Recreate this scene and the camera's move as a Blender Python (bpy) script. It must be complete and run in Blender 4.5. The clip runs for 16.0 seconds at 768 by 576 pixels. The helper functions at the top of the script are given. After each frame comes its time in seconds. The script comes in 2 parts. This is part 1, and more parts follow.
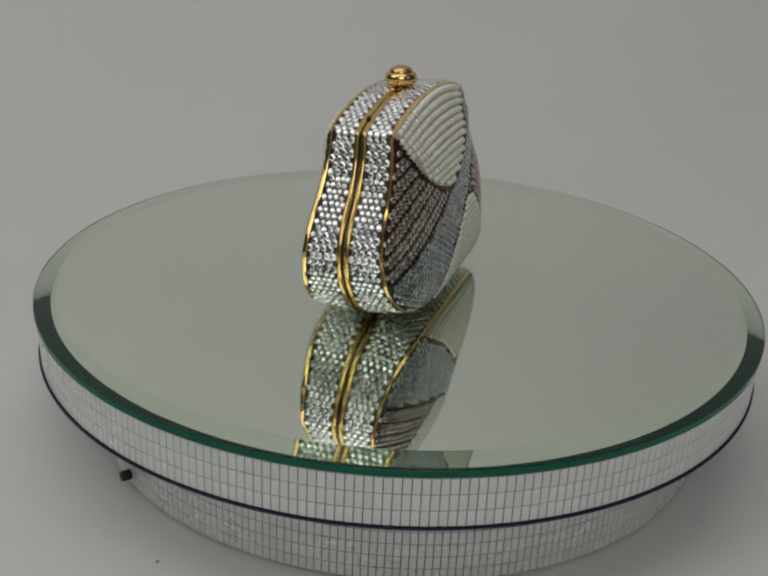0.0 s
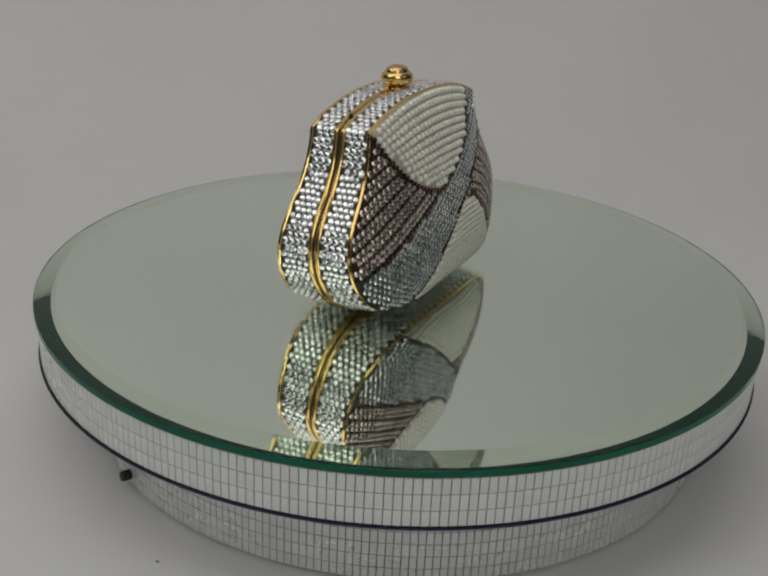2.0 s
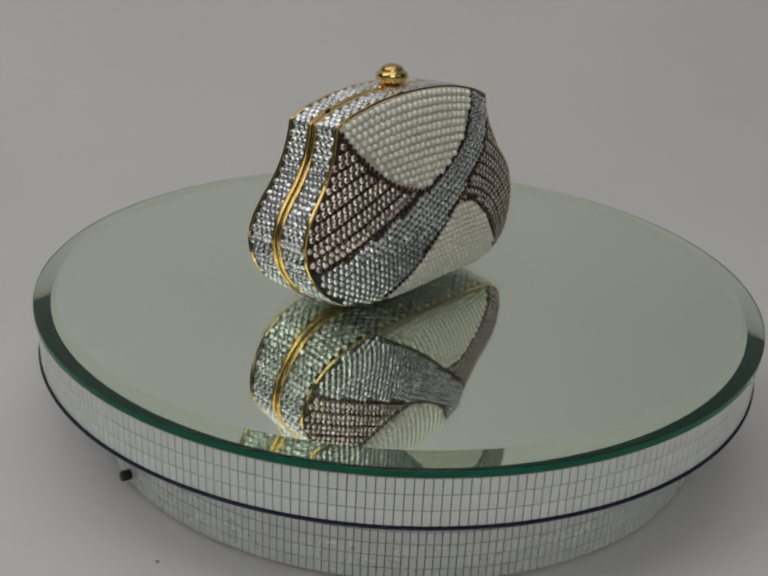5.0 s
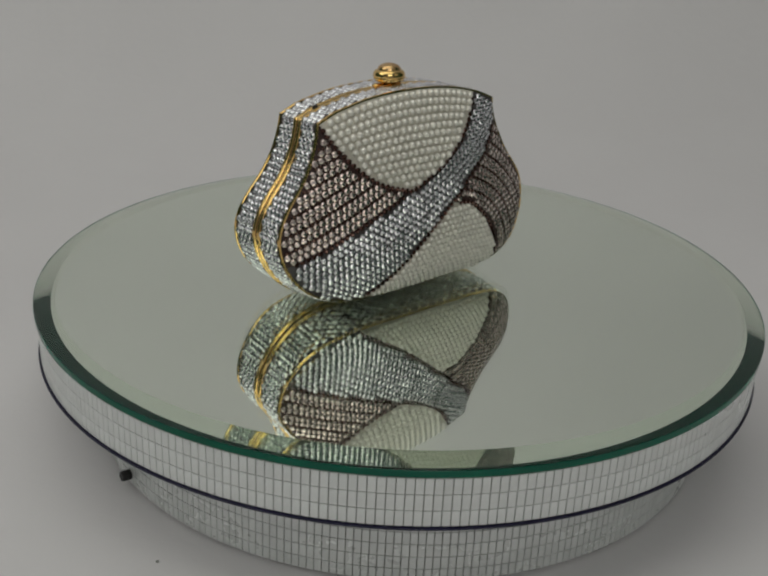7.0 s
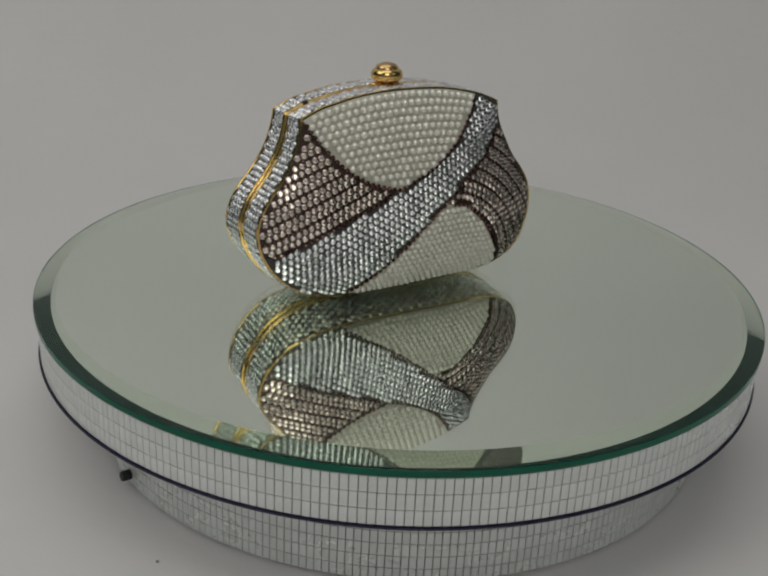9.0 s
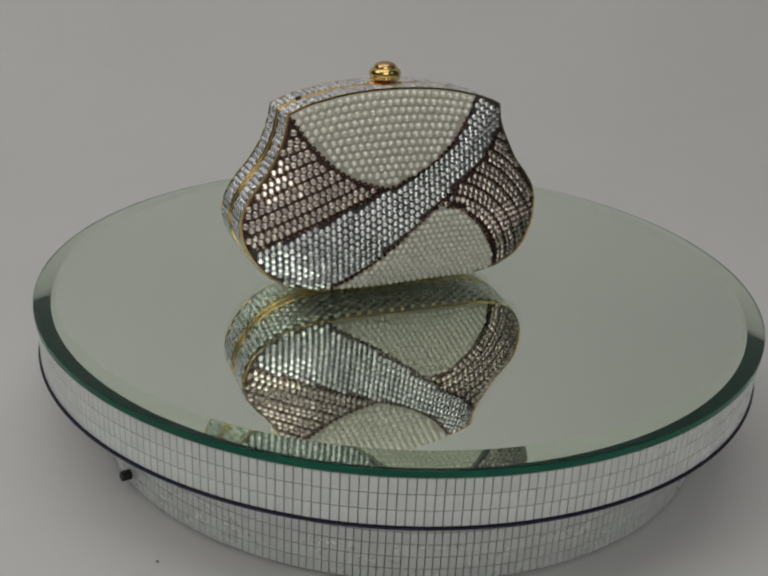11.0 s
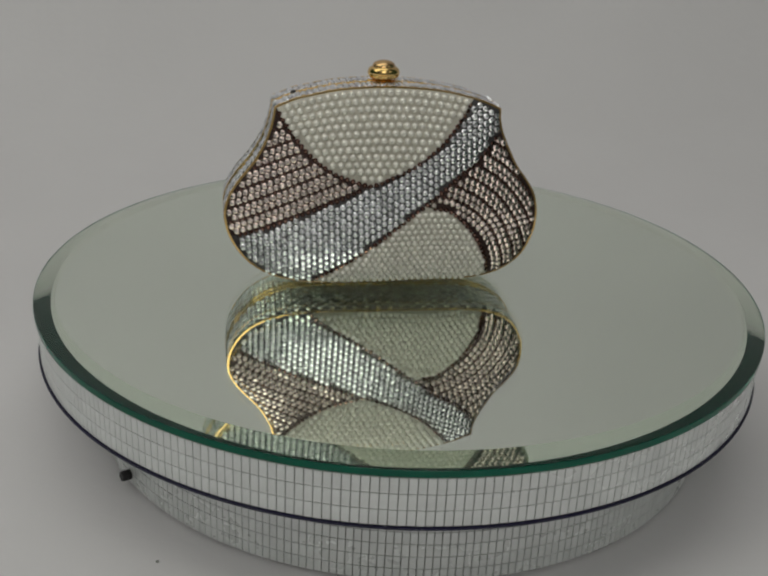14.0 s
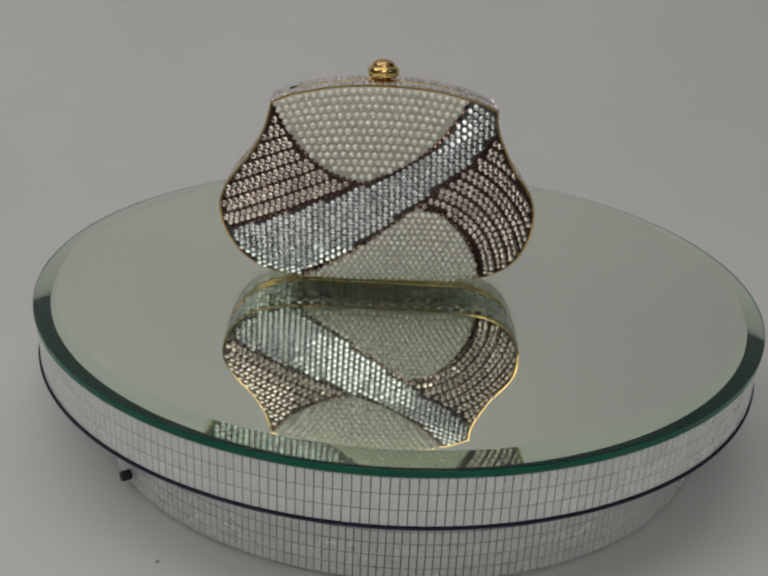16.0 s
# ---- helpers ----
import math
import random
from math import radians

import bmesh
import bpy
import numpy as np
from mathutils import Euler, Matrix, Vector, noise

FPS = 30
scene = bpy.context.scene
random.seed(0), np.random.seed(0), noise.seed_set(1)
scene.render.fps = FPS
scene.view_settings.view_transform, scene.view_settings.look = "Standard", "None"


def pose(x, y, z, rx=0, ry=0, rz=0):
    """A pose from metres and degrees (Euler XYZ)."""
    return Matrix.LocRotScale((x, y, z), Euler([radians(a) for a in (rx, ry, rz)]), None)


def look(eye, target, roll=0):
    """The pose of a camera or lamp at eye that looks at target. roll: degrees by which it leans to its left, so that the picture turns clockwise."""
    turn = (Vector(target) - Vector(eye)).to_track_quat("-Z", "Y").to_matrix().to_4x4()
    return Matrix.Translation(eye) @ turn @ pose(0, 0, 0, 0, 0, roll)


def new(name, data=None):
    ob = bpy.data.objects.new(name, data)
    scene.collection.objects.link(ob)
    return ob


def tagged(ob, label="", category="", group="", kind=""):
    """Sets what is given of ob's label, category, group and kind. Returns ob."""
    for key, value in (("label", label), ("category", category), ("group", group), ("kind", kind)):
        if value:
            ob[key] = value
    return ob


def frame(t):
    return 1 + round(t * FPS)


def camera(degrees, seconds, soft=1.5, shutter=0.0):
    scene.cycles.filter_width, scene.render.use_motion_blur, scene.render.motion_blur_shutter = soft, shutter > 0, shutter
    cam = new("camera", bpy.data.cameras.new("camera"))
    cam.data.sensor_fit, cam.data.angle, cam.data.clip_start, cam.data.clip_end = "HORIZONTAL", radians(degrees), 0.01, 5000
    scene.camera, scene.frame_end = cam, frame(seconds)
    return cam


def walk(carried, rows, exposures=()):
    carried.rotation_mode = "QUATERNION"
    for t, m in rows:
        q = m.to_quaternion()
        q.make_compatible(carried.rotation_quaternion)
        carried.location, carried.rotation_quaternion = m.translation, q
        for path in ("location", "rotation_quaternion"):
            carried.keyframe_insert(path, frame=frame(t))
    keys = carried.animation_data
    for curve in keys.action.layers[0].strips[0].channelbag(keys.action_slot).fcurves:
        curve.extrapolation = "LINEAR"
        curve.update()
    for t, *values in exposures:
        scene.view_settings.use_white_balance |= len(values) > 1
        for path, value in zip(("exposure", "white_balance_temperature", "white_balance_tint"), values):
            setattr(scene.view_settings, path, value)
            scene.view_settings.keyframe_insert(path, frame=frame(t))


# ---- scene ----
# camera: fixed on a stand, looking down at the turntable
cam = camera(41.65, 16.0, soft=2.3)
VIEW = look((-0.0001, -0.4027, 0.1678), (-0.0066, 0.01054, -0.01427), 2.77)
walk(cam, [(0.0, VIEW), (16.0, VIEW)])

FLOOR = -0.0606
TURN = 4.3945            # degrees a second, clockwise from above
SECONDS = 16.0

# ---- light ----
# studio lights outside the view: a softbox on each side, a ceiling panel and a softbox behind the camera
world = bpy.data.worlds.new("world")
scene.world = world
world.use_nodes = True
world.node_tree.nodes["Background"].inputs[0].default_value = (0.80, 0.86, 1.0, 1)
world.node_tree.nodes["Background"].inputs[1].default_value = 0.05
scene.view_settings.exposure = 0.0
# light passes in and out of the mirror glass several times under the bag
scene.cycles.max_bounces, scene.cycles.glossy_bounces, scene.cycles.transmission_bounces = 16, 10, 14


def softbox(x, y, z, target, size, watts, colour):
    data = bpy.data.lights.new("softbox", "AREA")
    data.shape, data.size, data.energy, data.color = "SQUARE", size, watts, colour
    lamp = new("softbox", data)
    lamp.matrix_world = look((x, y, z), target)
    return lamp


softbox(-0.95, -0.30, 1.10, (0, 0.05, 0), 1.00, 4.0, (0.985, 0.99, 0.90))
softbox(0.85, -0.55, 0.75, (0, 0.05, 0), 0.50, 0.30, (1.0, 0.98, 0.88))
softbox(-0.10, -0.20, 1.68, (-0.10, -0.20, 0), 1.20, 4.9, (0.985, 1.0, 0.92))
softbox(0.12, -1.25, 0.90, (0, 0, 0.05), 0.75, 3.25, (0.985, 0.99, 0.90))


# ---- materials ----
def material(name, colour, rough=0.5, metal=0.0, vary=0.0, scale=60.0, bump=0.0, bump_scale=400.0, second=None,
             rough_vary=0.0, per_piece=0.0, trans=0.0, ior=1.5, coat=0.0, spec=None):
    """A procedural surface: colour varied at two scales, roughness variation, fine relief, variation from piece to piece."""
    m = bpy.data.materials.new(name)
    m.use_nodes = True
    nt = m.node_tree
    b = nt.nodes["Principled BSDF"]
    b.inputs["Roughness"].default_value = rough
    b.inputs["Metallic"].default_value = metal
    b.inputs["IOR"].default_value = ior
    b.inputs["Transmission Weight"].default_value = trans
    b.inputs["Coat Weight"].default_value = coat
    if spec is not None:
        b.inputs["Specular IOR Level"].default_value = spec
    c = (*colour, 1)
    b.inputs["Base Color"].default_value = c
    link = nt.links.new
    coord = nt.nodes.new("ShaderNodeTexCoord")
    out = None
    if vary > 0:
        big = nt.nodes.new("ShaderNodeTexNoise")
        big.inputs["Scale"].default_value = scale
        big.inputs["Detail"].default_value = 6
        link(coord.outputs["Object"], big.inputs["Vector"])
        mix = nt.nodes.new("ShaderNodeMix")
        mix.data_type = "RGBA"
        other = second or tuple(v * (1 - vary) for v in colour)
        mix.inputs[6].default_value, mix.inputs[7].default_value = c, (*other, 1)
        ramp = nt.nodes.new("ShaderNodeMapRange")
        ramp.inputs[1].default_value, ramp.inputs[2].default_value = 0.35, 0.7
        link(big.outputs["Fac"], ramp.inputs[0])
        link(ramp.outputs[0], mix.inputs[0])
        out = mix.outputs[2]
        if rough_vary > 0:
            rr = nt.nodes.new("ShaderNodeMapRange")
            rr.inputs[3].default_value, rr.inputs[4].default_value = max(rough - rough_vary, 0.0), rough + rough_vary
            link(big.outputs["Fac"], rr.inputs[0])
            link(rr.outputs[0], b.inputs["Roughness"])
    if per_piece > 0:
        rnd = nt.nodes.new("ShaderNodeObjectInfo")
        geo = nt.nodes.new("ShaderNodeNewGeometry")
        add = nt.nodes.new("ShaderNodeMath")
        add.operation = "ADD"
        link(rnd.outputs["Random"], add.inputs[0])
        link(geo.outputs["Random Per Island"], add.inputs[1])
        frac = nt.nodes.new("ShaderNodeMath")
        frac.operation = "FRACT"
        link(add.outputs[0], frac.inputs[0])
        rng = nt.nodes.new("ShaderNodeMapRange")
        rng.inputs[3].default_value, rng.inputs[4].default_value = 1 - per_piece, 1 + per_piece * 0.4
        link(frac.outputs[0], rng.inputs[0])
        hsv = nt.nodes.new("ShaderNodeHueSaturation")
        hsv.inputs["Color"].default_value = c
        if out:
            link(out, hsv.inputs["Color"])
        link(rng.outputs[0], hsv.inputs["Value"])
        out = hsv.outputs[0]
    if out:
        link(out, b.inputs["Base Color"])
    if bump > 0:
        fine = nt.nodes.new("ShaderNodeTexNoise")
        fine.inputs["Scale"].default_value = bump_scale
        fine.inputs["Detail"].default_value = 4
        link(coord.outputs["Object"], fine.inputs["Vector"])
        bp = nt.nodes.new("ShaderNodeBump")
        bp.inputs["Strength"].default_value = bump
        bp.inputs["Distance"].default_value = 0.001
        link(fine.outputs["Fac"], bp.inputs["Height"])
        link(bp.outputs[0], b.inputs["Normal"])
    return m


PAPER = material("white_paper", (0.747, 0.725, 0.754), 0.8, vary=0.05, scale=5, bump=0.25, bump_scale=120)
# unseen side walls: dark green is chosen to tint reflections in bevel and gold
DARK_WALL = material("added_dark_green_wall", (0.055, 0.105, 0.088), 0.8, vary=0.2, scale=2, bump=0.1)
# lighter grey for the unseen south wall and ceiling, added to brighten the stones
BOUNCE_GREY = material("added_bounce_grey", (0.50, 0.49, 0.49), 0.8, vary=0.1, scale=2, bump=0.1)
GLASS = material("clear_glass", (0.992, 0.996, 0.993), 0.0, trans=1.0, ior=1.52)
GLASS_BEVEL = material("bevelled_glass", (0.985, 0.98, 0.925), 0.0, trans=1.0, ior=1.52)


def green_body(m, colour, share):
    """Gives glass a faint body colour: a share of its light scatters green."""
    nt = m.node_tree
    body = nt.nodes.new("ShaderNodeBsdfDiffuse")
    body.inputs["Color"].default_value = (*colour, 1)
    mix = nt.nodes.new("ShaderNodeMixShader")
    mix.inputs[0].default_value = share
    nt.links.new(nt.nodes["Principled BSDF"].outputs[0], mix.inputs[1])
    nt.links.new(body.outputs[0], mix.inputs[2])
    nt.links.new(mix.outputs[0], nt.nodes["Material Output"].inputs["Surface"])


green_body(GLASS_BEVEL, (0.01, 0.40, 0.25), 0.045)
GLASS_EDGE = material("green_glass_edge", (0.003, 0.064, 0.044), 0.06, vary=0.35, scale=50, spec=0.2)
GLASS_ARRIS = material("green_glass_arris", (0.02, 0.17, 0.11), 0.25, vary=0.3, scale=60)


def lit_through(m, colour):
    """Lets light that falls on the outside glow through, tinted."""
    nt = m.node_tree
    thin = nt.nodes.new("ShaderNodeBsdfTranslucent")
    thin.inputs["Color"].default_value = (*colour, 1)
    add = nt.nodes.new("ShaderNodeAddShader")
    nt.links.new(nt.nodes["Principled BSDF"].outputs[0], add.inputs[0])
    nt.links.new(thin.outputs[0], add.inputs[1])
    nt.links.new(add.outputs[0], nt.nodes["Material Output"].inputs["Surface"])


lit_through(GLASS_EDGE, (0.012, 0.13, 0.085))
SILVERING = material("mirror_silvering", (0.902, 0.966, 0.872), 0.0, metal=1.0)
TILE = material("mirror_tile", (0.84, 0.86, 0.86), 0.28, metal=0.35, vary=0.10, scale=90, rough_vary=0.06, per_piece=0.05)
GROUT = material("dark_grout", (0.30, 0.30, 0.29), 0.7, vary=0.3, scale=200, bump=0.3)
RIM = material("dark_violet_rim", (0.008, 0.006, 0.04), 0.5, vary=0.3, scale=80)
# plastic of the switch; also paints seam gap and pin hole dark
BLACK = material("black_plastic_and_shade", (0.012, 0.011, 0.012), 0.45, vary=0.3, scale=150, bump=0.2)
GOLD = material("polished_gold", (0.90, 0.62, 0.24), 0.10, metal=1.0, vary=0.18, scale=120, rough_vary=0.06, bump=0.05)
ROSE = material("rose_gold_cap", (0.76, 0.50, 0.24), 0.22, metal=1.0, vary=0.2, scale=200)
# both foils are near black: the shade between stones is put into their colour
SHADED_SILVER = material("shaded_silver_foil", (0.075, 0.07, 0.072), 0.45, metal=0.4, vary=0.25, scale=300, bump=0.3, bump_scale=900)
SHADED_MAUVE = material("shaded_mauve_foil", (0.045, 0.022, 0.019), 0.45, metal=0.3, vary=0.3, scale=300, bump=0.3, bump_scale=900)
PEARL_BASE = material("ivory_enamel_base", (0.60, 0.57, 0.50), 0.5, vary=0.15, scale=300, bump=0.2, bump_scale=900)
# a stone has a satin, foil-backed crown and a polished table
CLEAR = [material("clear_crystal_crown", (0.88, 0.88, 0.92), 0.20, metal=1.0, per_piece=0.25),
         material("clear_crystal_table", (0.93, 0.94, 0.97), 0.16, metal=1.0, per_piece=0.12)]
# mauve tables are paler than crowns, their near-white highlight painted into the tint
MAUVE = [material("mauve_crystal_crown", (0.80, 0.68, 0.64), 0.18, metal=1.0, per_piece=0.25),
         material("mauve_table_highlight", (0.93, 0.83, 0.77), 0.12, metal=1.0, per_piece=0.18)]
DARK = [material("smoky_crystal_crown", (0.10, 0.045, 0.038), 0.2, metal=0.8, per_piece=0.4),
        material("smoky_crystal_table", (0.34, 0.22, 0.17), 0.10, metal=1.0, per_piece=0.4)]
PEARL = material("ivory_pearl", (0.95, 0.925, 0.86), 0.16, metal=0.25, per_piece=0.08, coat=0.4)


# ---- mesh helpers ----
def link_mesh(name, verts, faces, mats, parent=None, label="", smooth=False, slots=None):
    me = bpy.data.meshes.new(name)
    me.from_pydata([tuple(v) for v in verts], [], faces)
    for m in mats if isinstance(mats, (list, tuple)) else [mats]:
        me.materials.append(m)
    if slots is not None:
        me.polygons.foreach_set("material_index", slots)
    if smooth:
        me.polygons.foreach_set("use_smooth", [True] * len(me.polygons))
    me.update()
    ob = new(name, me)
    if parent:
        ob.parent = parent
    if label:
        tagged(ob, label)
    return ob


def lathe(profile, n=256, closed=False):
    """Verts and faces of a profile [(r, z), ...] turned round z; a profile point on the axis is one vertex."""
    verts, rings, faces, strip = [], [], [], []
    for r, z in profile:
        if r < 1e-7:
            rings.append([len(verts)] * n)
            verts.append((0, 0, z))
        else:
            rings.append(list(range(len(verts), len(verts) + n)))
            verts += [(r * math.cos(2 * math.pi * i / n), r * math.sin(2 * math.pi * i / n), z) for i in range(n)]
    for k in range(len(rings) - 1):
        a, b = rings[k], rings[k + 1]
        for i in range(n):
            j = (i + 1) % n
            f = [a[i], a[j], b[j], b[i]]
            f = [v for c, v in enumerate(f) if v not in f[:c]]
            if len(f) > 2:
                faces.append(f)
                strip.append(k)
    return verts, faces, strip


def basis(normal, along=Vector((0, 0, 1))):
    """A turn whose z is the normal and whose x lies along."""
    z = Vector(normal).normalized()
    x = Vector(along) - z * z.dot(Vector(along))
    if x.length < 1e-5:
        x = Vector((1, 0, 0)) - z * z.x
    x.normalize()
    y = z.cross(x)
    return Matrix((x, y, z)).transposed()


def merged(name, template, poses, mats, parent, label="", smooth=False):
    """All the pieces of one look that are too many to be parts: one mesh."""
    tv, tf, ts = template
    verts, faces = [], []
    for m in poses:
        k = len(verts)
        verts += [m @ v for v in tv]
        faces += [[i + k for i in f] for f in tf]
    ob = link_mesh(name, verts, faces, mats, parent, label, smooth, slots=ts * len(poses))
    return tagged(ob, kind="stuff")


def pieces(name, template, poses, mats, parent, smooth=False):
    """One object for each pose, on one shared mesh."""
    tv, tf, ts = template
    me = bpy.data.meshes.new(name)
    me.from_pydata([tuple(v) for v in tv], [], tf)
    for m in mats if isinstance(mats, (list, tuple)) else [mats]:
        me.materials.append(m)
    me.polygons.foreach_set("material_index", ts)
    if smooth:
        me.polygons.foreach_set("use_smooth", [True] * len(me.polygons))
    for m in poses:
        ob = new(name, me)
        ob.parent = parent
        ob.matrix_basis = m


# ---- the setting ----
def build_setting():
    half, back, rise, curve = 1.25, 0.62, 1.75, 0.34
    prof = [(-1.605, FLOOR), (back - curve, FLOOR)]
    for k in range(1, 17):
        a = math.pi / 2 * k / 16
        prof.append((back - curve + curve * math.sin(a), FLOOR + curve - curve * math.cos(a)))
    prof.append((back, rise))
    thick = 0.01
    verts, faces = [], []
    for y, z in prof:
        verts += [(-half, y, z), (half, y, z)]
    n = len(prof)
    for y, z in prof:
        verts += [(-half, y + thick, z - thick), (half, y + thick, z - thick)]
    for k in range(n - 1):
        faces.append([2 * k, 2 * k + 1, 2 * k + 3, 2 * k + 2])
        o = 2 * n
        faces.append([o + 2 * k, o + 2 * k + 2, o + 2 * k + 3, o + 2 * k + 1])
    ob = link_mesh("backdrop", verts, faces, PAPER, smooth=True)
    tagged(ob, "seamless white paper sweep under and behind the turntable", "backdrop", kind="structure")

    def slab(name, x0, x1, y0, y1, z0, z1, label, category, mat=DARK_WALL):
        v = [(x, y, z) for x in (x0, x1) for y in (y0, y1) for z in (z0, z1)]
        f = [[0, 1, 3, 2], [4, 6, 7, 5], [0, 4, 5, 1], [2, 3, 7, 6], [0, 2, 6, 4], [1, 5, 7, 3]]
        tagged(link_mesh(name, v, f, mat), label, category, kind="structure")

    # walls and ceiling are added out of view to close the room and shape reflections
    slab("added_wall_west", -1.36, -1.255, -1.6, 0.8, -0.08, 1.75, "unseen grey-green wall added for its dark green reflection", "wall")
    slab("added_wall_east", 1.255, 1.36, -1.6, 0.8, -0.08, 1.75, "unseen grey-green wall added for its dark green reflection", "wall")
    slab("added_wall_south", -1.36, 1.36, -1.70, -1.605, -0.08, 1.75, "unseen grey wall added behind the camera to brighten the stones", "wall", BOUNCE_GREY)
    slab("ceiling", -1.36, 1.36, -1.70, 0.8, 1.754, 1.85, "unseen grey ceiling added to close the room", "ceiling", BOUNCE_GREY)


build_setting()

# ---- the turntable ----
GLASS_R, BEVEL_R, DRUM_R, BASE_R = 0.1506, 0.1425, 0.1498, 0.1308
TILE_COLUMNS, BASE_COLUMNS = 324, 306


def tile_template(width, height, depth=0.0007):
    w, h, c = width / 2, height / 2, 0.00010
    v = [(-w, 0, -h), (w, 0, -h), (w, 0, h), (-w, 0, h),
         (-w + c, -depth, -h + c), (w - c, -depth, -h + c), (w - c, -depth, h - c), (-w + c, -depth, h - c)]
    f = [[4, 5, 6, 7], [0, 1, 5, 4], [1, 2, 6, 5], [2, 3, 7, 6], [3, 0, 4, 7]]
    return [Vector(p) for p in v], f, [0] * len(f)


def drum_tiles(parent, radius, columns, zs, height, first, keep, rows_kept, label, rng):
    """Rows of small mirror tiles round a drum; those of a stretch of its front are single parts."""
    width = 2 * math.pi * radius / columns
    template = tile_template(width - 0.00019, height - 0.00017)
    single, rest = [], []
    for r, z in enumerate(zs):
        for k in range(columns):
            a = 2 * math.pi * (k + 0.5) / columns + math.radians(first)
            m = pose(radius * math.sin(a), -radius * math.cos(a), z, 0, 0, math.degrees(a))
            m = m @ pose(0, 0, 0, rng.gauss(0, 0.35), 0, rng.gauss(0, 0.45))
            if k < keep and r < rows_kept:
                single.append(m)
            else:
                rest.append(m)
    merged("tile_cladding", template, rest, TILE, parent, label)
    pieces("tile", template, single, TILE, parent)


def build_turntable():
    rng = random.Random(5)
    stand = new("turntable")
    tagged(stand, "round mirror-topped display turntable clad in small mirror tiles", "turntable")
    # fixed lower drum
    v, f, _ = lathe([(0.0, FLOOR), (BASE_R - 0.004, FLOOR), (BASE_R - 0.0012, FLOOR + 0.0012), (BASE_R - 0.0008, -0.0244), (0.0, -0.0244)], 200)
    base = link_mesh("base_drum", v, f, GROUT, stand, "stationary lower drum with mirror tile cladding")
    base.matrix_basis = pose(0.0024, 0, 0)
    step = 0.0050
    zs = [-0.0269 - step * k for k in range(7)]
    drum_tiles(base, BASE_R - 0.0008, BASE_COLUMNS, zs, step, -48, 75, 4, "square mirror tiles", rng)
    # small black switch on the lower drum
    v, f, _ = lathe([(0.0, 0.0), (0.0019, 0.0), (0.0022, 0.0004), (0.0022, 0.0032), (0.0019, 0.0037), (0.0, 0.0037)], 6)
    a = math.radians(-50.0)
    m = Matrix.Translation((BASE_R * math.sin(a), -BASE_R * math.cos(a), -0.0552)) @ basis((math.sin(a), -math.cos(a), 0.0)).to_4x4()
    sw = link_mesh("switch", v, f, BLACK, base, "small black plastic switch knob")
    sw.matrix_basis = m
    # turning upper drum
    top = -0.0050
    v, f, _ = lathe([(0.0, -0.0240), (DRUM_R - 0.0012, -0.0240), (DRUM_R - 0.0009, -0.0238), (DRUM_R - 0.0009, top - 0.0003), (0.0, top - 0.0003)], 256)
    drum = link_mesh("turning_drum", v, f, GROUT, stand, "turning upper drum with mirror tile cladding")
    v, f, _ = lathe([(DRUM_R - 0.003, -0.0240), (DRUM_R + 0.0003, -0.0240), (DRUM_R + 0.0006, -0.0238), (DRUM_R + 0.0006, -0.0233), (DRUM_R + 0.0003, -0.0232), (DRUM_R - 0.003, -0.0232)], 256)
    link_mesh("rim", v, f, RIM, drum, "thin dark violet rim", smooth=False)
    step = 0.00588
    zs = [top - 0.0003 - step * (k + 0.5) for k in range(3)]
    drum_tiles(drum, DRUM_R - 0.0009, TILE_COLUMNS, zs, step, -35, 100, 3, "square mirror tiles", rng)
    # bevelled mirror plate: glass with a silvered underside
    prof = [(0.0, 0.0), (BEVEL_R, 0.0), (GLASS_R - 0.0001, -0.00195), (GLASS_R, -0.0021), (GLASS_R, -0.0043), (GLASS_R - 0.0006, top), (0.0, top)]
    v, f, strip = lathe(prof, 512)
    f = [list(reversed(q)) for q in f]
    link_mesh("mirror_plate", v, f, [GLASS, GLASS_EDGE, SILVERING, GLASS_ARRIS, GLASS_BEVEL], drum, "round bevelled mirror with green glass edge",
              slots=[0 if k < 1 else 4 if k < 2 else 1 if k < 4 else 3 if k < 5 else 2 for k in strip])
    return stand, drum


turntable, turning_drum = build_turntable()

# ---- the handbag ----
MM = 0.001
TOP_OUT = [(-44.5, 72.3), (-37, 75.5), (-30, 77.2), (-21.6, 78.9), (-11, 80.0), (0, 80.3), (11, 80.0), (21.6, 78.9), (30, 77.2), (37, 75.3), (44.5, 72.3)]
SIDE_OUT = [(44.5, 72.3), (44.8, 67.5), (46.4, 61.9), (49.4, 55.5), (52.9, 49.1), (57.3, 43.4), (60.7, 37.7), (62.0, 31.8), (61.9, 27), (61.0, 22),
            (57.2, 14.0), (51.8, 8.2), (44.6, 4.0), (36, 1.6), (25, 0.9), (0, 0.5), (-25, 0.2), (-35, 1.0), (-45.4, 4.0), (-53.4, 9.0), (-59.3, 15.8),
            (-62.8, 22.2), (-64.2, 27.3), (-64.4, 32.2), (-62.4, 38.2), (-58.5, 44.1), (-53.6, 50.0), (-49.8, 55.9), (-47.1, 61.7), (-45.4, 67.5), (-44.5, 72.3)]
CENTRE = (0.0, 36.0)


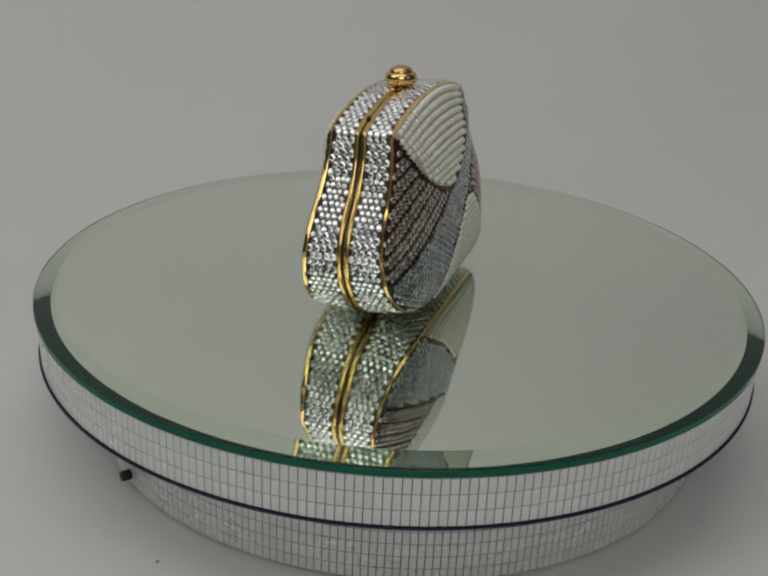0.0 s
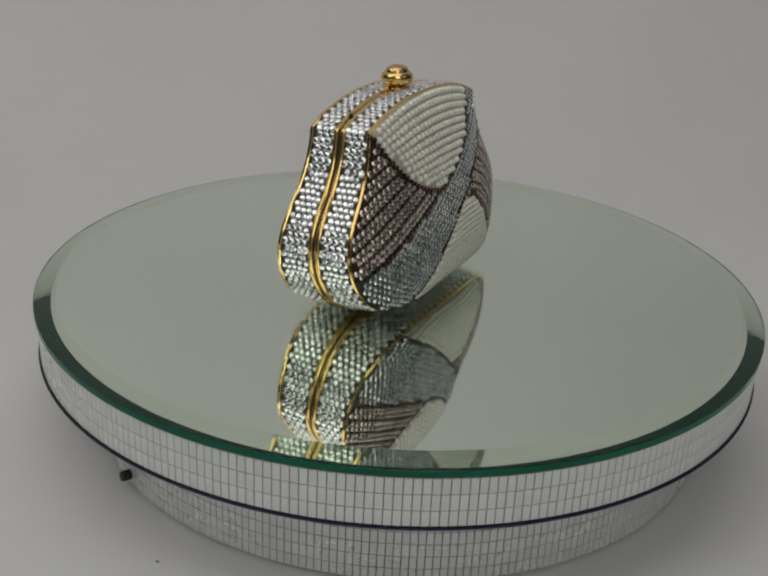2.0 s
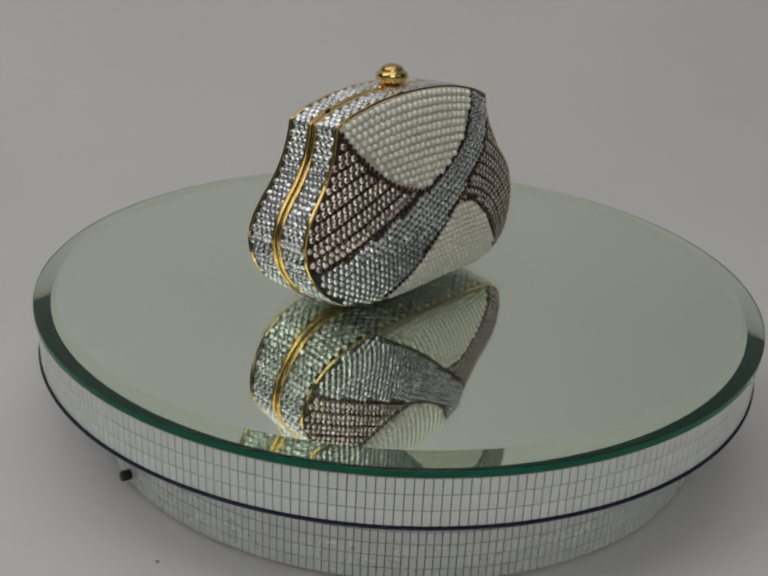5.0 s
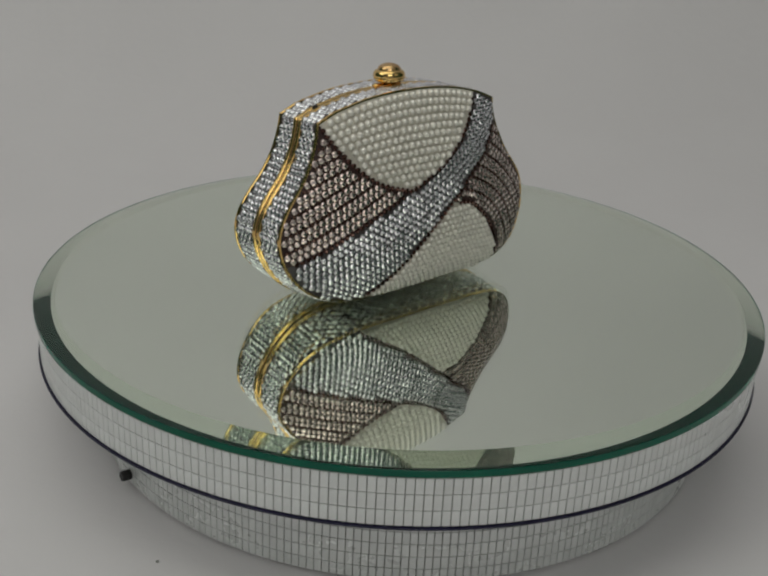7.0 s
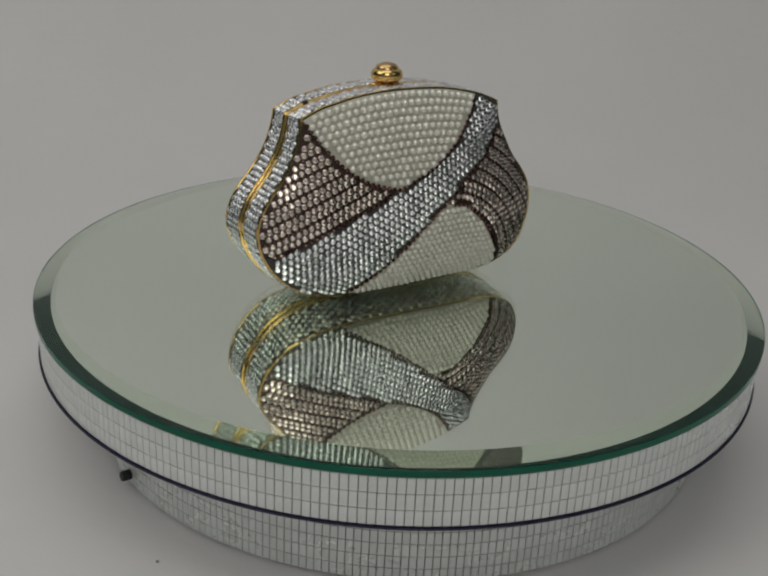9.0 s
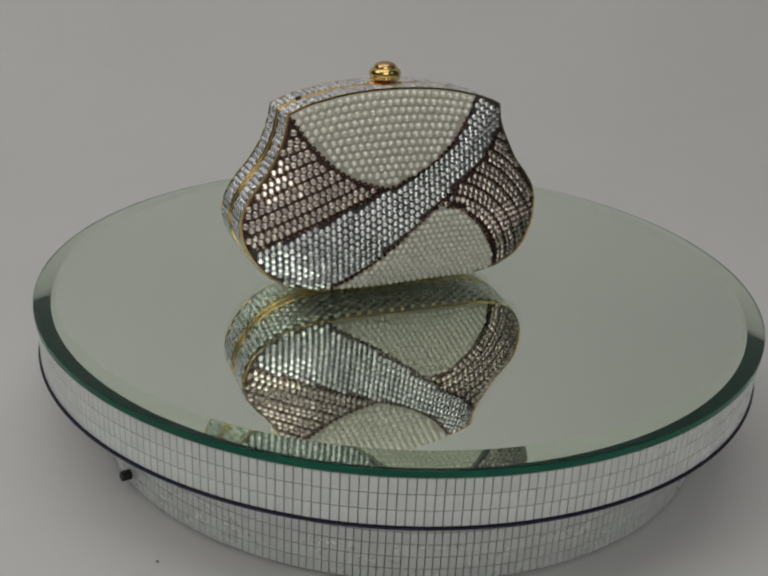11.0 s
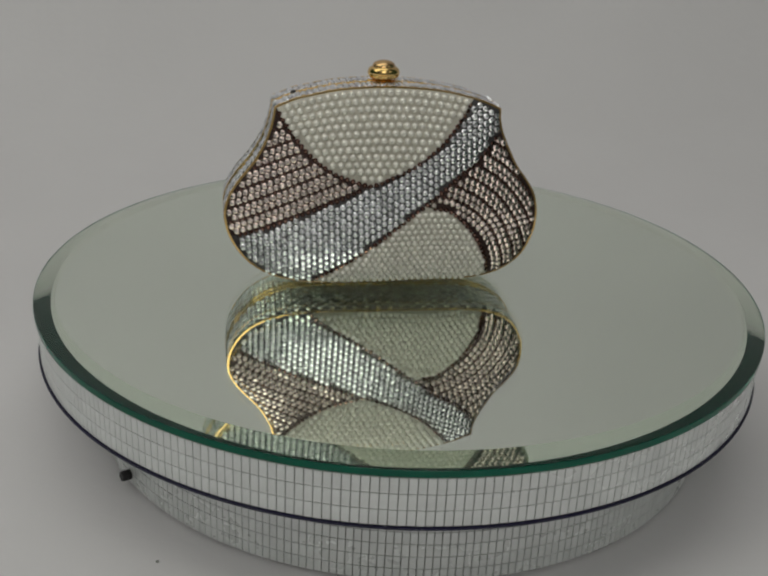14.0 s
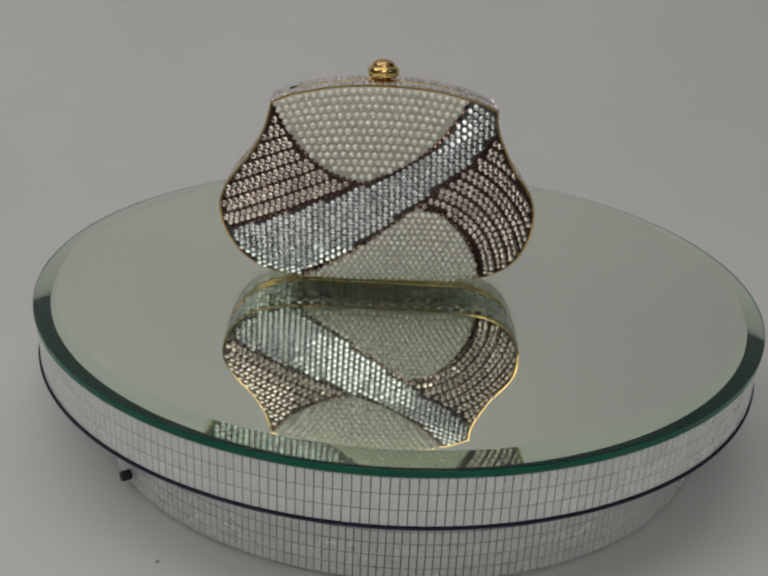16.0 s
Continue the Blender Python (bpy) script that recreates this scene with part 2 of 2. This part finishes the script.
def spline(points, step):
    """Evenly spaced points of a smooth curve through the given ones."""
    p = [np.array(q, float) for q in points]
    p = [2 * p[0] - p[1]] + p + [2 * p[-1] - p[-2]]
    dense = []
    for i in range(1, len(p) - 2):
        for t in np.linspace(0, 1, 24, endpoint=False):
            a, b, c, d = p[i - 1:i + 3]
            dense.append(0.5 * (2 * b + (c - a) * t + (2 * a - 5 * b + 4 * c - d) * t ** 2 + (3 * b - a - 3 * c + d) * t ** 3))
    dense.append(p[-2])
    dense = np.array(dense)
    s = np.concatenate([[0], np.cumsum(np.linalg.norm(np.diff(dense, axis=0), axis=1))])
    n = max(int(round(s[-1] / step)), 2)
    q = np.linspace(0, s[-1], n + 1)
    return np.stack([np.interp(q, s, dense[:, k]) for k in range(dense.shape[1])], 1)


def closed_outline(step):
    return np.concatenate([spline(TOP_OUT, step)[:-1], spline(SIDE_OUT, step)[:-1]])


FINE = closed_outline(0.5)
_ang = np.arctan2(FINE[:, 1] - CENTRE[1], FINE[:, 0])
_order = np.argsort(_ang)
ANGLES, RADII = _ang[_order], np.hypot(FINE[:, 0], FINE[:, 1] - CENTRE[1])[_order]


def spread(u, z):
    """0 at the middle of a face, 1 on its outline."""
    a = np.arctan2(z - CENTRE[1], u)
    return np.hypot(u, z - CENTRE[1]) / np.interp(a, ANGLES, RADII, period=2 * np.pi)


def edge_depth(z):
    return 12.2 + 5.8 * np.clip((72 - z) / 72, 0, 1.1) ** 1.2


def face_depth(u, z):
    s = np.minimum(spread(u, z), 1.0)
    return edge_depth(z) + 9.3 * (1 - s ** (2.8 + 1.4 * np.clip((36 - z) / 36, 0, 1)))


def face_normal(u, z):
    e = 0.4
    du = (face_depth(u + e, z) - face_depth(u - e, z)) / (2 * e)
    dz = (face_depth(u, z + e) - face_depth(u, z - e)) / (2 * e)
    return Vector((-du, -1, -dz)).normalized()


# seams of the pattern on the face, in millimetres from its middle line and base
SEAM_UL = [(-44.2, 72.0), (-39.1, 64.0), (-32.0, 55.4), (-23.0, 48.6), (-14.0, 45.2), (-8.2, 43.6)]
SEAM_UR = [(-8.2, 43.6), (-4.0, 44.9), (9.0, 50.8), (20.0, 59.0), (28.0, 68.2), (33.0, 75.8)]
SEAM_S = [(-8.2, 43.5), (-19.5, 38.6), (-36.5, 31.7), (-51.0, 25.6), (-61.2, 22.2)]
SEAM_L = [(44.6, 62.6), (36.5, 53.6), (28.2, 47.3), (15.5, 36.9), (6.5, 30.0), (-5.7, 20.2), (-15.6, 13.0), (-27.0, 4.8), (-30.5, 2.0)]
SEAM_A = [(15.5, 35.0), (24.6, 33.0), (33.6, 24.6), (39.2, 14.5), (41.5, 4.0)]


def at(curve, u):
    pts = sorted(curve)
    return float(np.interp(u, [a for a, _ in pts], [b for _, b in pts]))


def region(u, z):
    """Which panel of the pattern a place of the face belongs to."""
    if -44.3 <= u <= 33.2 and z >= max(at(SEAM_UL, u) if u < -8.2 else 0, at(SEAM_UR, u) if u >= -8.2 else 0):
        return "pearl_top"
    low = at(SEAM_L, u) if u > -30.5 else -9.0
    high = at(SEAM_S, u) if u < -8.2 else (at(SEAM_UR, u) if u < 33.0 else 99.0)
    if u > 44.6:
        low = 62.6
    if low <= z <= high:
        return "silver"
    if u < -8.2 and z > high:
        return "mauve_left"
    if u < 15.5:
        return "pearl_low"
    if u < 41.5 and z < at(SEAM_A, u):
        return "pearl_low"
    return "mauve_right"


def hull(u, d, z):
    """Place on the bag; towards the base its sides flare and rise from the closing seam like a boat's bottom."""
    w = min(max(1 - z / 24, 0.0), 1.0) ** 2
    return Vector((u * MM, -d * (1 + 0.13 * w) * MM, (z + 3.4 * w * min(abs(d) / 18, 1.0) ** 1.6) * MM))


def face_at(u, z, lift=0.0, front=1):
    return hull(u, front * (face_depth(u, z) + lift), z)


def face_pose(u, z, turn, size, front=1, lift=0.0):
    n = face_normal(u, z)
    n += Vector((0.045 * math.sin(u * 91.7 + z * 37.1), 0, 0.045 * math.sin(u * 53.3 - z * 71.9)))
    if front < 0:
        n.y = -n.y
    m = basis(n, Vector((math.cos(turn), 0, math.sin(turn)))).to_4x4()
    m = Matrix.Translation(face_at(u, z, lift, front)) @ m
    return m @ Matrix.Diagonal((size, size, size, 1))


def pearl_template():
    v, f = [], []
    rings, n = [(0.96, -0.15), (1.0, 0.14), (0.91, 0.55), (0.69, 0.86), (0.36, 1.07)], 10
    for r, z in rings:
        v += [Vector((r * math.cos(2 * math.pi * i / n), r * math.sin(2 * math.pi * i / n), z)) for i in range(n)]
    for k in range(len(rings) - 1):
        for i in range(n):
            j = (i + 1) % n
            f.append([k * n + i, k * n + j, (k + 1) * n + j, (k + 1) * n + i])
    v.append(Vector((0, 0, 1.14)))
    last = (len(rings) - 1) * n
    f += [[last + i, last + (i + 1) % n, len(v) - 1] for i in range(n)]
    return v, f, [0] * len(f)


def dome_template(n=8):
    """A small domed rhinestone with rounded crown. Unit radius."""
    v, f = [], []
    for r, z, shift in ((1.0, -0.35, 0), (1.0, 0.08, 0), (0.80, 0.36, 0.5), (0.46, 0.52, 0)):
        v += [Vector((r * math.cos(2 * math.pi * (i + shift) / n), r * math.sin(2 * math.pi * (i + shift) / n), z)) for i in range(n)]
    for k in range(3):
        for i in range(n):
            j = (i + 1) % n
            f.append([k * n + i, k * n + j, (k + 1) * n + j, (k + 1) * n + i])
    f.append([3 * n + i for i in range(n)])
    return v, f, [0] * (len(f) - 1) + [1]


BEAD, DOME = pearl_template(), dome_template()


def seam_distance(u, z, curves):
    best = 99.0
    for c in curves:
        d = c[1:] - c[:-1]
        w = np.array((u, z)) - c[:-1]
        t = np.clip((w * d).sum(1) / (d * d).sum(1), 0, 1)
        best = min(best, float(np.linalg.norm(w - d * t[:, None], axis=1).min()))
    return best


def face_stones():
    """Places of all stones of a face: lists of (u, z, turn, radius) by kind."""
    rng = random.Random(11)
    seams = [spline(c, 1.0) for c in (SEAM_UL, SEAM_UR, SEAM_S, SEAM_L, SEAM_A)]
    out = {"pearl": [], "clear": [], "mauve": [], "dark": []}
    # dark stones along the seams
    taken = []
    for c in (SEAM_UL, SEAM_UR, SEAM_S, SEAM_L, SEAM_A):
        for u, z in spline(c, 2.35):
            if spread(u, z) < 0.965 and all(math.hypot(u - a, z - b) > 1.7 for a, b in taken):
                taken.append((u, z))
                out["dark"].append((u, z, rng.uniform(0, 0.8), 1.05))

    def offer(u, z, want, kind, turn, radius, gap=1.8, rim=0.980):
        u, z = u + rng.gauss(0, 0.05), z + rng.gauss(0, 0.05)
        if spread(u, z) < rim and region(u, z) == want and seam_distance(u, z, seams) > gap:
            out[kind].append((u, z, turn + rng.uniform(-0.3, 0.3), radius * rng.uniform(0.94, 1.05)))

    # upper pearl panel: arched rows that follow the top edge and flatten below
    row, z0 = 0, 78.5
    while z0 > 44:
        sag = 0.0038 * max(0.25, (z0 - 40) / 38)
        for k in range(-18, 19):
            u = (k + 0.5 * (row % 2)) * 3.05
            offer(u, z0 - sag * u * u, "pearl_top", "pearl", 0, 1.38, 1.35, 0.980)
        z0 -= 2.95 if z0 > 56 else 2.75
        row += 1
    # lower pearl panel
    for r in range(18):
        for k in range(-26, 34):
            offer((k + 0.5 * (r % 2)) * 2.6 + 5, 2.4 + r * 2.25 + 0.5 * math.sin(k * 0.35), "pearl_low", "pearl", 0, 1.20, 1.40, 0.975)
    # silver band
    c, s = math.cos(math.radians(31)), math.sin(math.radians(31))
    for r in range(-30, 31):
        for k in range(-38, 39):
            a, b = (k + 0.5 * (r % 2)) * 2.66, r * 2.38
            offer(a * c - b * s, 30 + a * s + b * c, "silver", "clear", 0.54, 1.31, 1.15)
    # mauve panels: pairs of mauve rows with a thin dark row between them
    rows, b = [], 2.1
    while b < 52:
        rows += [(b, "mauve", 2.62, 1.31), (b + 2.28, "mauve", 2.62, 1.31), (b + 3.80, "dark", 1.8, 0.80)]
        b += 5.30
    c, s = math.cos(math.radians(22.5)), math.sin(math.radians(22.5))
    for r, (b, kind, pitch, radius) in enumerate(rows):
        for k in range(-40, 40):
            a = (k + 0.5 * (r % 2)) * pitch
            offer(-30 + a * c - b * s, 34.4 + a * s + b * c, "mauve_left", kind, 0.4, radius, 1.25)
    for r, (b, kind, pitch, radius) in enumerate(rows):
        rad = 28.0 + b
        n = int(rad * 2.6 / pitch)
        for k in range(n):
            a = -0.6 + 2.6 * (k + 0.5 * (r % 2)) / n
            offer(14 + rad * math.cos(a), 6 + rad * math.sin(a), "mauve_right", kind, a, radius, 1.25)
    return out


PANELS = {"pearl_top": ("upper_pearl_panel", "ivory pearl panel"), "pearl_low": ("lower_pearl_panel", "ivory pearl panel"),
          "silver": ("crystal_band", "band of clear crystals sweeping across the face"),
          "mauve_left": ("mauve_panel", "mauve and smoky crystal panel"), "mauve_right": ("mauve_panel", "mauve and smoky crystal panel")}
PANEL_MAT = {"pearl_top": PEARL_BASE, "pearl_low": PEARL_BASE, "silver": SHADED_SILVER, "mauve_left": SHADED_MAUVE, "mauve_right": SHADED_MAUVE}


def build_panels(bag, front):
    """The domed face, cut into its panels along the seams."""
    ring = closed_outline(0.9)
    levels = np.concatenate([np.linspace(0, 0.9, 38), np.linspace(0.915, 1.0, 8)])
    grid = [[(r[0] * s, CENTRE[1] + (r[1] - CENTRE[1]) * s) for r in ring] for s in levels[1:]]
    sets = {k: ([], [], {}) for k in PANELS}
    n = len(ring)

    def corner(key, i, j):
        verts, _, index = sets[key]
        j %= n
        if (i, j) not in index:
            index[i, j] = len(verts)
            u, z = (0.0, CENTRE[1]) if i < 0 else grid[i][j]
            verts.append(face_at(u, z, 0.0, front))
        return index[i, j]

    for i in range(-1, len(grid) - 1):
        for j in range(n):
            a = (0.0, CENTRE[1]) if i < 0 else grid[i][j]
            u, z = (a[0] + grid[i + 1][(j + 1) % n][0]) / 2, (a[1] + grid[i + 1][(j + 1) % n][1]) / 2
            key = region(u, z)
            f = [corner(key, i, j), corner(key, i + 1, j), corner(key, i + 1, j + 1)]
            if i >= 0:
                f.append(corner(key, i, j + 1))
            sets[key][1].append(f if front < 0 else f[::-1])
    made = {}
    for key, (verts, faces, _) in sets.items():
        made[key] = link_mesh(PANELS[key][0], verts, faces, PANEL_MAT[key], bag, PANELS[key][1], smooth=True)
    return made


def set_stones(bag, panels, stones):
    """Stones of the front: those of the middle stretch as parts, the rest joined."""
    looks = {"pearl": (BEAD, PEARL, "pearl"), "clear": (DOME, CLEAR, "crystal"), "mauve": (DOME, MAUVE, "crystal"), "dark": (DOME, DARK, "crystal")}
    for kind, (template, mat, name) in looks.items():
        groups = {}
        for st in stones[kind]:
            groups.setdefault(region(st[0], st[1]), []).append(st)
        for key, items in groups.items():
            items.sort(key=lambda q: abs(q[0] + 5) + abs(q[1] - 40))
            cut = {"pearl": 150, "clear": 200, "mauve": 60, "dark": 45}[kind]
            poses = [face_pose(u, z, t, r * MM) for u, z, t, r in items]
            pieces(name, template, poses[:cut], mat, panels[key], smooth=kind == "pearl")
            if poses[cut:]:
                merged(name + "_paving", template, poses[cut:], mat, panels[key], smooth=kind == "pearl")


def wall_frame(step):
    """Points, outward normals and ways along the outline, evenly spaced."""
    p = closed_outline(step)
    t = np.roll(p, -1, 0) - np.roll(p, 1, 0)
    t /= np.linalg.norm(t, axis=1)[:, None]
    return p, np.stack([-t[:, 1], t[:, 0]], 1), t


def strip_mesh(name, offsets, mat, parent, label, smooth=True, step=0.8):
    """A band along the outline: offsets(z) gives its section as (depth, lift) pairs."""
    p, nrm, _ = wall_frame(step)
    verts, faces, m = [], [], None
    for (u, z), (a, b) in zip(p, nrm):
        sec = offsets(z)
        m = len(sec)
        verts += [hull(u + a * l, d, z + b * l) for d, l in sec]
    n = len(p)
    for i in range(n):
        j = (i + 1) % n
        for k in range(m):
            q = (k + 1) % m
            faces.append([i * m + k, i * m + q, j * m + q, j * m + k])
    return link_mesh(name, verts, faces, mat, parent, label, smooth)


def bead_section(centre, half, height, n=8):
    return [(centre + half * math.cos(2 * math.pi * k / n), height * math.sin(2 * math.pi * k / n)) for k in range(n)]


def build_handbag():
    rng = random.Random(3)
    bag = new("handbag")
    tagged(bag, "evening handbag set with pearls and crystals, gold trimmed, on a mirror", "handbag")
    stones = face_stones()
    for front in (1, -1):
        panels = build_panels(bag, front)
        if front > 0:
            set_stones(bag, panels, stones)
        else:
            for kind, mat in (("pearl", PEARL), ("clear", CLEAR), ("mauve", MAUVE), ("dark", DARK)):
                poses = [face_pose(u, z, t, r * MM, -1) for u, z, t, r in stones[kind]]
                merged("stone_paving", BEAD if kind == "pearl" else DOME, poses, mat, panels["silver"], smooth=kind == "pearl")
    # side walls of the two halves, with their trims and stones
    for side in (1, -1):
        wall = strip_mesh("side_wall", lambda z: [(side * 1.4, 0.0), (side * (edge_depth(z) - 0.3), 0.0), (side * (edge_depth(z) - 0.3), -1.2), (side * 1.4, -1.2)],
                          SHADED_SILVER, bag, "silver side wall, darkened for gap shade, paved with clear crystals")
        strip_mesh("edge_trim", lambda z: [(side * (edge_depth(z) - 1.1), 0.22), (side * (edge_depth(z) - 0.7), 0.42), (side * (edge_depth(z) - 0.05), 0.36), (side * (edge_depth(z) + 0.15), 0.34), (side * (edge_depth(z) + 0.2), -0.45), (side * (edge_depth(z) - 1.1), -0.5)], GOLD, bag, "polished gold edge trim", smooth=False)
        strip_mesh("seam_trim", lambda z: bead_section(side * 1.40, 1.36, 0.36) if z > 72.4 else bead_section(side * 1.45, 1.12, 0.85), GOLD, bag, "polished gold closing rim")
        p, nrm, tan = wall_frame(2.4)
        inner, poses = 3.7, []
        for i, ((u, z), (a, b), (c, d)) in enumerate(zip(p, nrm, tan)):
            outer = edge_depth(z) - 2.7
            rows = int(round((outer - inner) / 2.65)) + 1
            pitch = (outer - inner) / (rows - 1)
            for r in range(rows):
                y = inner - 0.35 + pitch * (r + 0.5 * (i % 2)) * (rows - 0.75) / (rows - 0.5) + rng.gauss(0, 0.10)
                g = rng.gauss(0, 0.12)
                place = hull(u + c * g, side * y, z + d * g)
                m = basis((a, rng.gauss(0, 0.05), b + rng.gauss(0, 0.03)), (c, 0, d)).to_4x4()
                size = min(max(0.52 * pitch, 1.22), 1.42) * MM * rng.uniform(0.93, 1.06)
                poses.append((Matrix.Translation(place) @ m @ Matrix.Diagonal((size, size, size, 1)), u, z))
        if side > 0:
            near = [m for m, u, z in poses if u < -40 and z > 16][:300]
            rest = [m for m, u, z in poses if not (u < -40 and z > 16)] + [m for m, u, z in poses if u < -40 and z > 16][300:]
            pieces("crystal", DOME, near, CLEAR, wall)
            merged("crystal_paving", DOME, rest, CLEAR, wall)
        else:
            merged("crystal_paving", DOME, [m for m, _, _ in poses], CLEAR, wall)
    # black strip stands in for the shaded gap between the halves
    strip_mesh("seam_gap", lambda z: [(0.7, 0.1), (-0.7, 0.1), (-0.7, -1.5), (0.7, -1.5)], BLACK, bag, "black strip standing in for the closing seam's shaded gap")
    # black stud stands in for the small dark pin hole in the closing rim
    v, f, _ = lathe([(0.0, 0.75), (0.55, 0.75), (0.8, 0.4), (0.8, -0.8), (0.0, -0.8)], 12)
    pin = link_mesh("pin_hole_shade", [(a * MM * 1.5, b * MM, c * MM) for a, b, c in v], f, BLACK, bag, "black stud standing in for a dark pin hole")
    pin.matrix_basis = pose(-36.8 * MM, 0, 75.95 * MM, 0, -20, 0)
    # clasp
    v, f, _ = lathe([(0, 0), (4.6, 0), (4.8, 0.5), (4.2, 1.0), (2.6, 1.5), (2.4, 2.6), (0, 2.6)], 28)
    neck = link_mesh("clasp_neck", [(a * MM, b * MM, c * MM) for a, b, c in v], f, ROSE, bag, "short rose-gold clasp neck", smooth=True)
    neck.matrix_basis = pose(-1.0 * MM, 0, 79.9 * MM)
    prof = [(0.0, -2.1), (3.6, -2.1)] + [(4.4 + 2.0 * math.cos(a), 2.4 * math.sin(a)) for a in [radians(d) for d in range(-75, 91, 15)]] + [(3.6, 2.0), (0.0, 2.0)]
    v, f, _ = lathe(prof, 36)
    knob = link_mesh("clasp_knob", [(a * MM, b * MM, c * MM) for a, b, c in v], f, GOLD, bag, "round polished gold clasp knob", smooth=True)
    knob.matrix_basis = pose(-1.0 * MM, 0, 84.2 * MM)
    v, f, _ = lathe([(4.7, -0.2), (4.6, 0.7), (4.2, 1.6), (3.2, 2.3), (1.7, 2.8), (0.0, 3.0)], 32)
    cap = link_mesh("knob_cap", [(a * MM, b * MM, c * MM) for a, b, c in v], f, ROSE, knob, "domed rose-gold cap", smooth=True)
    cap.matrix_basis = pose(0, 0, 1.9 * MM)
    for s in (-1, 1):
        v, f, _ = lathe([(0, 0), (1.6, 0), (1.7, 0.6), (1.2, 1.1), (0, 1.2)], 14)
        ear = link_mesh("clasp_plate", [(a * MM * 2.0, b * MM, c * MM) for a, b, c in v], f, GOLD, bag, "small gold clasp plate", smooth=True)
        ear.matrix_basis = pose((-1.0 + s * 3.5) * MM, -s * 1.5 * MM, 80.1 * MM)
    return bag


handbag = build_handbag()

# a crumb on the paper
v, f, _ = lathe([(0.0, 0.0), (0.0007, 0.0), (0.0006, 0.0003), (0.0, 0.0004)], 7)
speck = link_mesh("crumb", v, f, GROUT)
tagged(speck, "tiny grey crumb lying on the white paper", "crumb")
speck.matrix_basis = pose(-0.0774, -0.1269, FLOOR)


# ---- movement ----
def bag_pose(t):
    """The bag stands off the axis and leans back a little; it turns with the plate."""
    a = -TURN * (t - 8.0)
    return pose(0, 0, 0, 0, 0, a) @ pose(-0.0079, -0.0058, 0, 0, 0, 37.07) @ pose(0, -0.0040, 0.0005, -2.9, 0, 0)


def motions():
    times = [0.5 * k for k in range(int(SECONDS * 2) + 1)]
    walk(turning_drum, [(t, pose(0, 0, 0, 0, 0, -TURN * t)) for t in times])
    walk(handbag, [(t, bag_pose(t)) for t in times])


motions()
